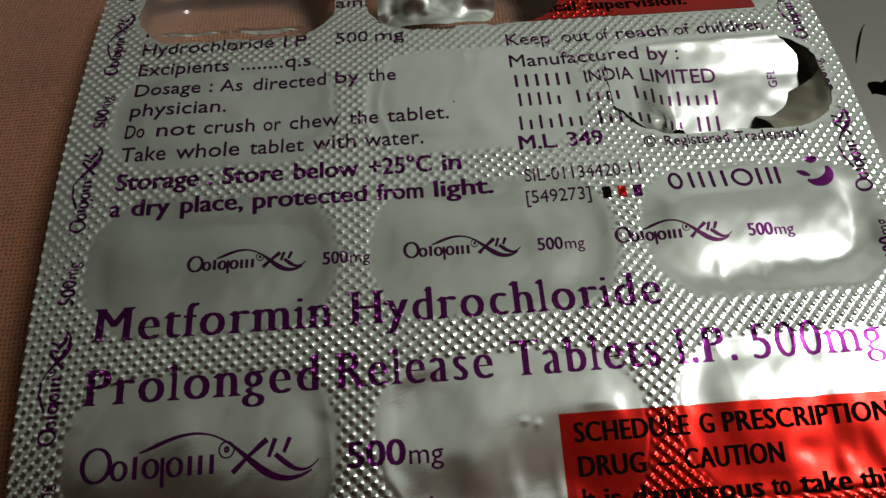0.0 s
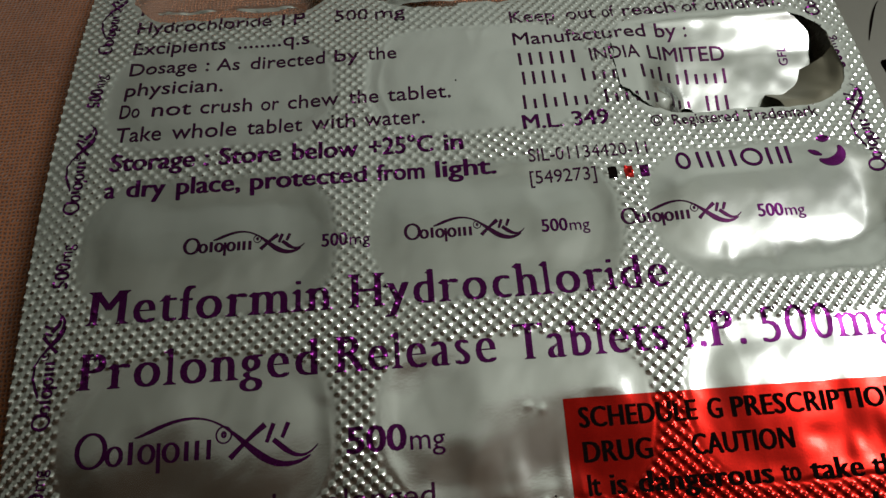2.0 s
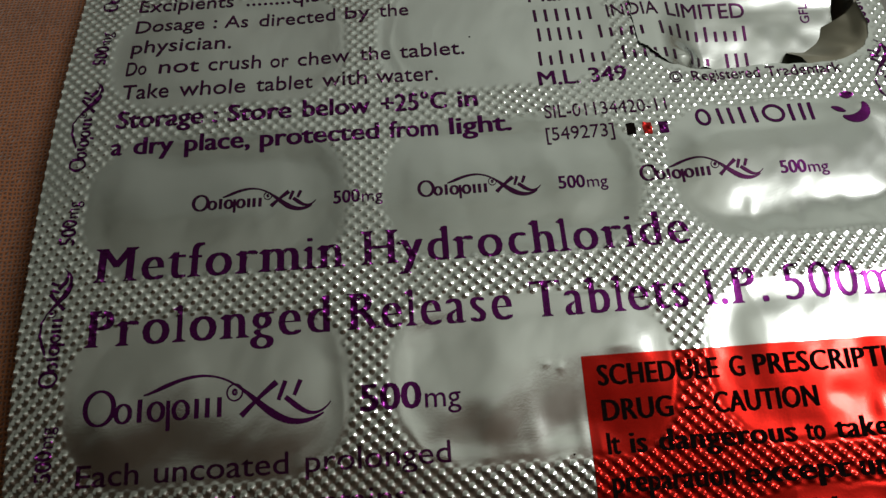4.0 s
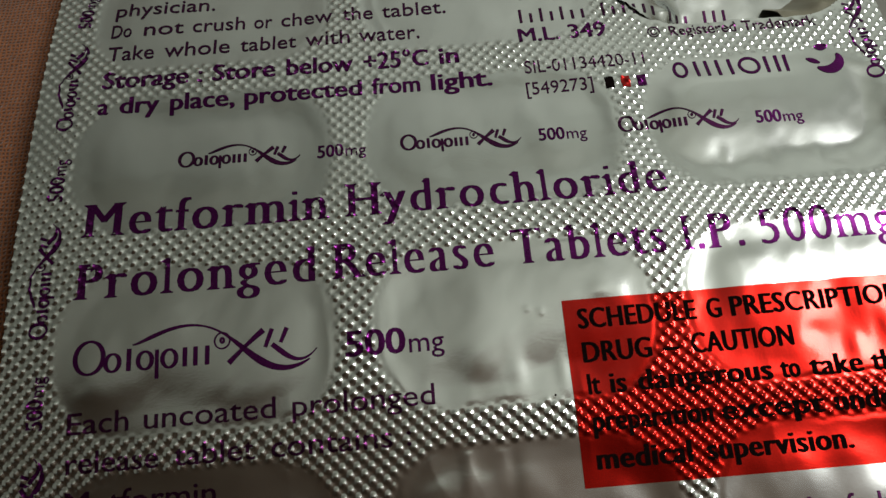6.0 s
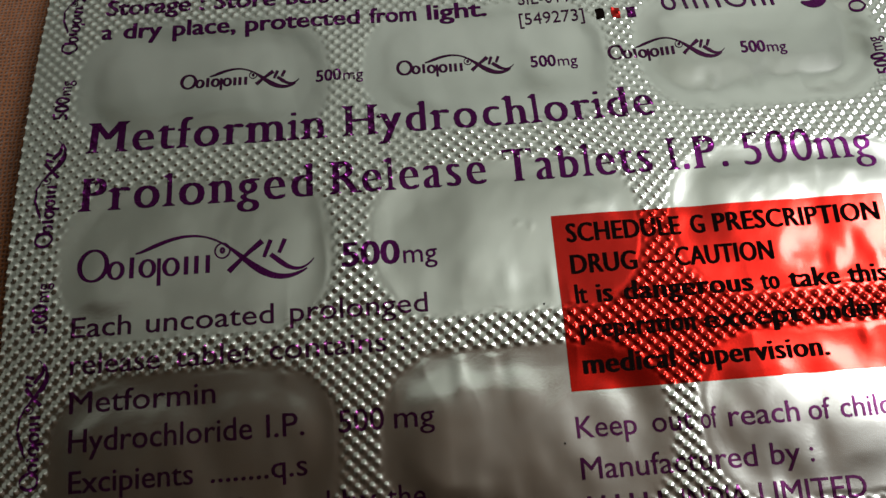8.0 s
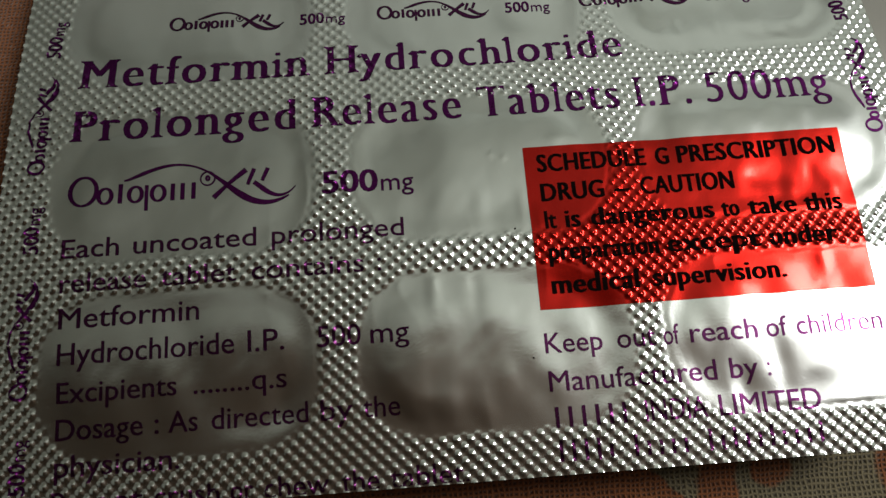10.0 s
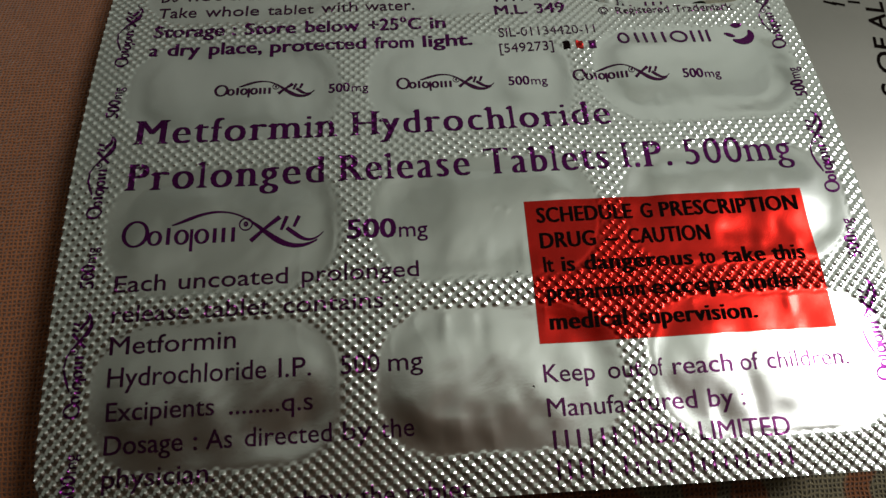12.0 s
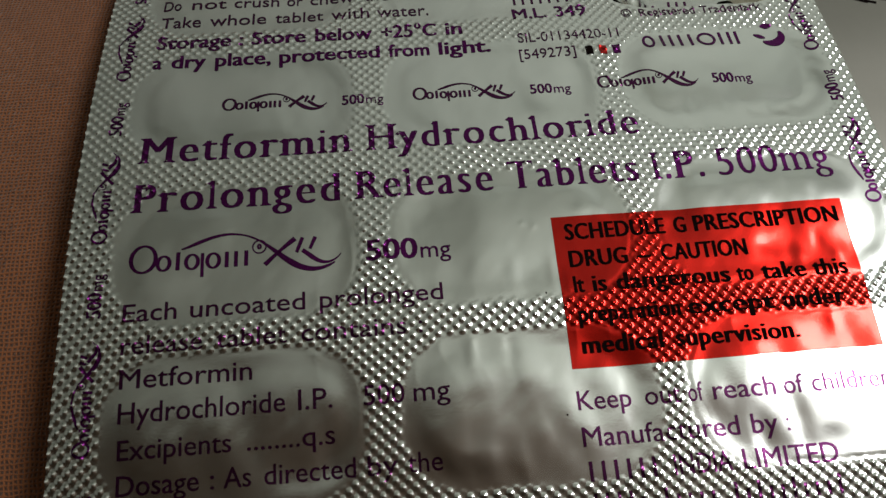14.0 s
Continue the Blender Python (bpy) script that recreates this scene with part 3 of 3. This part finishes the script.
# red panels, the upper one a repeat of the lower
REPEAT = 5.275
RED_LINES = (
    ("SCHEDULE G PRESCRIPTION", (0.60, 1.48, 1.56, 1.67, 1.735, 3.02), -0.235), ("DRUG - CAUTION", (0.605, 1.11, 1.19, 1.31, 1.40, 2.15), -0.482),
    ("It is dangerous to take this", (0.61, 0.70, 0.77, 0.89, 0.97, 1.95, 2.01, 2.15, 2.22, 2.61, 2.67, 2.97), -0.712),
    ("preparation except under", (0.61, 1.47, 1.53, 2.27, 2.34, 2.88), -0.97), ("medical supervision.", (0.605, 1.28, 1.38, 2.42), -1.228),
)
LINES_OF_PRINT = (
    ("Each uncoated prolonged", (-3.115, -2.68, -2.57, -1.63, -1.51, -0.49), -0.685, 0.15, 0.004),
    ("release tablet contains :", (-3.11, -2.46, -2.35, -1.78, -1.665, -0.81, -0.71, -0.68), -0.955, 0.15, 0.004),
    ("Metformin", (-3.105, -2.06), -1.23, 0.155, 0.004), ("Hydrochloride I.P.", (-3.10, -1.80, -1.70, -1.43), -1.50, 0.16, 0.004),
    ("500 mg", (-1.185, -0.86, -0.79, -0.50), -1.505, 0.155, 0.004), ("Excipients ........q.s", (-3.092, -2.22, -2.10, -1.42), -1.775, 0.15, 0.004),
    ("Dosage : As directed by the", (-3.09, -2.465, -2.38, -2.35, -2.28, -2.07, -1.97, -1.27, -1.18, -0.945, -0.87, -0.60), -2.037, 0.15, 0.004),
    ("physician.", (-3.09, -2.20), -2.29, 0.15, 0.004),
    ("Do not crush or chew the tablet.", (-3.10, -2.92, -2.81, -2.46, -2.38, -1.92, -1.84, -1.68, -1.60, -1.14, -1.05, -0.78, -0.70, -0.13), -2.54, 0.15, 0.004),
    ("Take whole tablet with water.", (-3.10, -2.70, -2.61, -2.04, -1.95, -1.46, -1.38, -0.99, -0.91, -0.38), -2.80, 0.155, 0.004),
    ("Storage : Store below +25°C in", (-3.10, -2.37, -2.29, -2.25, -2.17, -1.63, -1.54, -0.97, -0.88, -0.32, -0.23, -0.06), -3.105, 0.17, 0.030),
    ("a dry place, protected from light.", (-3.11, -3.02, -2.93, -2.60, -2.51, -1.97, -1.89, -0.90, -0.82, -0.41, -0.32, 0.20), -3.365, 0.16, 0.030),
    ("Keep out of reach of children.", (0.505, 0.94, 1.05, 1.34, 1.40, 1.52, 1.60, 2.11, 2.18, 2.34, 2.41, 3.12), -1.672, 0.15, 0.004),
    ("Manufactured by :", (0.505, 1.76, 1.86, 2.07, 2.14, 2.165), -1.955, 0.15, 0.004), ("INDIA LIMITED", (1.19, 1.65, 1.74, 2.50), -2.215, 0.15, 0.004),
    ("M.L. 349", (0.475, 0.83, 0.91, 1.236), -2.945, 0.155, 0.024), ("© Registered Trademark", (1.587, 1.70, 1.78, 2.36, 2.42, 3.057), -3.005, 0.11, 0.004),
    ("SIL-01134420-11", (0.483, 1.502), -3.28, 0.125, 0.0), ("[549273]", (0.472, 1.03), -3.49, 0.12, 0.0),
)
for dy in (0.0, REPEAT):
    printed("red_panel", quad(0.50, 3.085, -1.345 + dy, min(-0.015 + dy, Y1 - 0.02)), RED, pack, "glossy red printed panel", 0.0035, False)
    for text, edges, y in RED_LINES:
        if y + dy < 5.2:
            printed("printed_line", words_tris(text, edges, y + dy, 0.148, 0.042), BLACK, pack, "bold black print on the red panel", 0.0072)
    for text, edges, y, cap, weight in LINES_OF_PRINT:
        if Y0 - 0.05 < y + dy < Y1 - 0.2:
            printed("printed_line", words_tris(text, edges, y + dy, cap, weight), PURPLE if weight > 0.01 else DARK_INK, pack, "purple printed line")
    for words, x0, x1, y in ((("XXXXXX",), 0.505, 1.10, -2.215), (("XXXXx", "Xxxxx", "Xxlxxlxxxl"), 0.515, 2.52, -2.45), (("Xxlxlxx", "Xxxxxx", "Xxx", "XXX"), 0.49, 2.50, -2.72)):
        if Y0 + 0.02 < y + dy < Y1:
            row = tagged(new("printed_bars"), "purple bars of unread print")
            row.parent = pack
            for t in bars(words, x0, x1, y + dy, 0.15):
                printed("bar", t, DARK_INK, row, "")

printed("printed_line", words_tris("Metformin Hydrochloride", (-3.115, -1.195, -1.075, 1.455), 0.80, 0.275, 0.042, True), PURPLE, pack, "large purple serif print")
printed("printed_line", np.concatenate([words_tris("Prolonged Release Tablets", (-3.13, -1.32, -1.19, 0.04, 0.18, 1.355), 0.30, 0.275, 0.042, True), words_tris("I.P.", (1.475, 1.955), 0.30, 0.275, 0.042, True), text_tris("500mg", 2.085, 3.12, 0.30, 0.275, 0.022, True)]), PURPLE, pack, "large purple serif print")
mark(-3.12, -0.265, 1.76, PURPLE, pack, "purple word mark of plain shapes with a swoosh")
printed("printed_line", text_tris("500", -1.115, -0.672, -0.30, 0.190, 0.03), PURPLE, pack, "bold purple print")
printed("printed_line", text_tris("mg", -0.650, -0.392, -0.30, 0.15, 0.004), PURPLE, pack, "purple print")
for x, y in ((-2.415, 1.355), (-0.62, 1.35), (1.157, 1.352)):
    mark(x, y, 0.97, DARK_INK, pack, "small purple word mark of plain shapes with a swoosh")
    printed("printed_line", text_tris("500", x + 1.13, x + 1.345, y - 0.018, 0.112, 0.025), PURPLE, pack, "bold purple print")
    printed("printed_line", text_tris("mg", x + 1.36, x + 1.525, y - 0.018, 0.10, 0.0), PURPLE, pack, "purple print")
for side, x, first in (("left", -3.31, -1.745), ("right", 3.46, -1.84)):
    for k in range(-1, 4):
        y = first + 1.758 * k
        mark(x, y, 0.9, PURPLE, pack, "small purple word mark running up the margin", True)
        for name, t, mat in (("printed_line", text_tris("500", 1.11, 1.33, -0.015, 0.115, 0.025), PURPLE), ("printed_line", text_tris("mg", 1.345, 1.49, -0.015, 0.10, 0.0), PURPLE)):
            t = turned(t, x, y)
            t = t[((t[..., 1] > Y0 + 0.05) & (t[..., 1] < Y1 - 0.05)).all(1)]
            if len(t):
                printed(name, t, mat, pack, "purple margin print running up the pack's edge")

# the maker's mark: plain strokes for its six characters, a crescent and a drop
for t in (ring(1.775, 1.895, 0.05, 0.076, 0.026, 0.026), quad(1.90, 1.928, 1.81, 1.98), quad(1.99, 2.018, 1.81, 1.98), quad(2.085, 2.113, 1.81, 1.98), quad(2.19, 2.218, 1.81, 1.98),
          ring(2.365, 1.895, 0.082, 0.080, 0.027, 0.027), quad(2.50, 2.528, 1.81, 1.98), quad(2.59, 2.618, 1.81, 1.98), quad(2.665, 2.693, 1.81, 1.98)):
    printed("maker_mark", t, PURPLE, pack, "purple stroke of the maker's mark")
w = np.linspace(0, 1, 24)
turn = radians(225) + w * radians(165)
printed("maker_mark", stroke(np.stack([3.02 + 0.12 * np.cos(turn), 1.905 + 0.10 * np.sin(turn)], 1), 0.016 + 0.075 * np.sin(np.pi * w) ** 0.8), PURPLE, pack, "purple crescent of the maker's mark")
printed("maker_mark", stroke(np.stack([2.86 + 0.11 * w, 1.925 - 0.05 * w], 1), 0.012 + 0.035 * np.sin(np.pi * w)), PURPLE, pack, "purple leaf of the maker's mark")
printed("maker_mark", stroke(np.stack([2.96 + 0.11 * w, 2.035 - 0.005 * w], 1), 0.02 + 0.05 * np.sin(np.pi * w)), PURPLE, pack, "purple drop of the maker's mark")
for x, mat, label in ((1.13, BLACK, "black colour check square"), (1.265, RED_INK, "red colour check square"), (1.40, PURPLE, "purple colour check square")):
    printed("colour_square", quad(x, x + 0.075, 1.775, 1.885), mat, pack, label)
for x, y in ((-0.072, 2.925), (0.371, -0.693), (0.41, -1.70)):
    printed("speck", arc(x, y, 0.004, 0.004, 0, 360, 0.008, 9), BLACK, pack, "tiny dark speck")
t = turned(text_tris("GFL", 0, 0.2, 0, 0.085), 3.10, 2.98)
printed("printed_line", t, PURPLE, pack, "small purple letters")


# ---------------------------------------------------------------- the plain strip beside it
other = tagged(new("foil_strip"), "plain grey foil strip with dark print, partly under the blister pack", "foil strip")


def other_height(x, y):
    return bow(np.clip(y, -5, 6.6)) + BASE - 0.22 + 0.012 * value_noise(x, y, 0.9, 51)


def other_edge(x, y):
    hole = box_distance(x, y, 4.12, 2.89, 0.13, 0.07, 0.04) + 0.06 * value_noise(x, y, 0.13, 52)
    return np.maximum(box_distance(x, y, 5.1, 3.4, 1.50, 4.4, 0.1), -hole)


v, f = sheet(other_edge, other_height, 3.45, 6.55, -1.0, 7.8, 0.035)
part("foil", v, f, DULL_FOIL, other)

tris = text_tris("S OF AL", 0, 1.45, 0, 0.20, 0.01)
turn = radians(77)
tris = np.stack([4.61 + tris[..., 0] * math.cos(turn) - tris[..., 1] * math.sin(turn), 1.10 + tris[..., 0] * math.sin(turn) + tris[..., 1] * math.cos(turn)], -1)


def on_strip(name, tris, label):
    t = refine(np.asarray(tris, float), 0.05)
    flat = t.reshape(-1, 2)
    key, back = np.unique(np.round(flat, 5), axis=0, return_inverse=True)
    f = back.reshape(-1, 3)
    p, q, r = key[f[:, 0]], key[f[:, 1]], key[f[:, 2]]
    area = (q[:, 0] - p[:, 0]) * (r[:, 1] - p[:, 1]) - (q[:, 1] - p[:, 1]) * (r[:, 0] - p[:, 0])
    f[area < 0] = f[area < 0][:, ::-1]
    part(name, np.c_[key, other_height(*key.T) + 0.004], f, BLACK, other, label)


on_strip("printed_line", tris, "dark printed line running up the strip")
w = np.linspace(0, 1, 14)
on_strip("scratch", stroke(np.stack([4.27 - 0.30 * w ** 0.8, 3.76 - 0.53 * w], 1), 0.006 + 0.02 * np.sin(np.pi * w)), "thin dark curved scratch")
for x, y, tilt in ((4.27, 2.56, -0.5), (4.36, 2.53, -0.4), (4.55, 2.54, -0.2)):
    on_strip("bar", stroke(np.stack([x + 0.13 * w, y + tilt * 0.13 * w], 1), 0.035 + 0 * w), "dark bar of unread print")
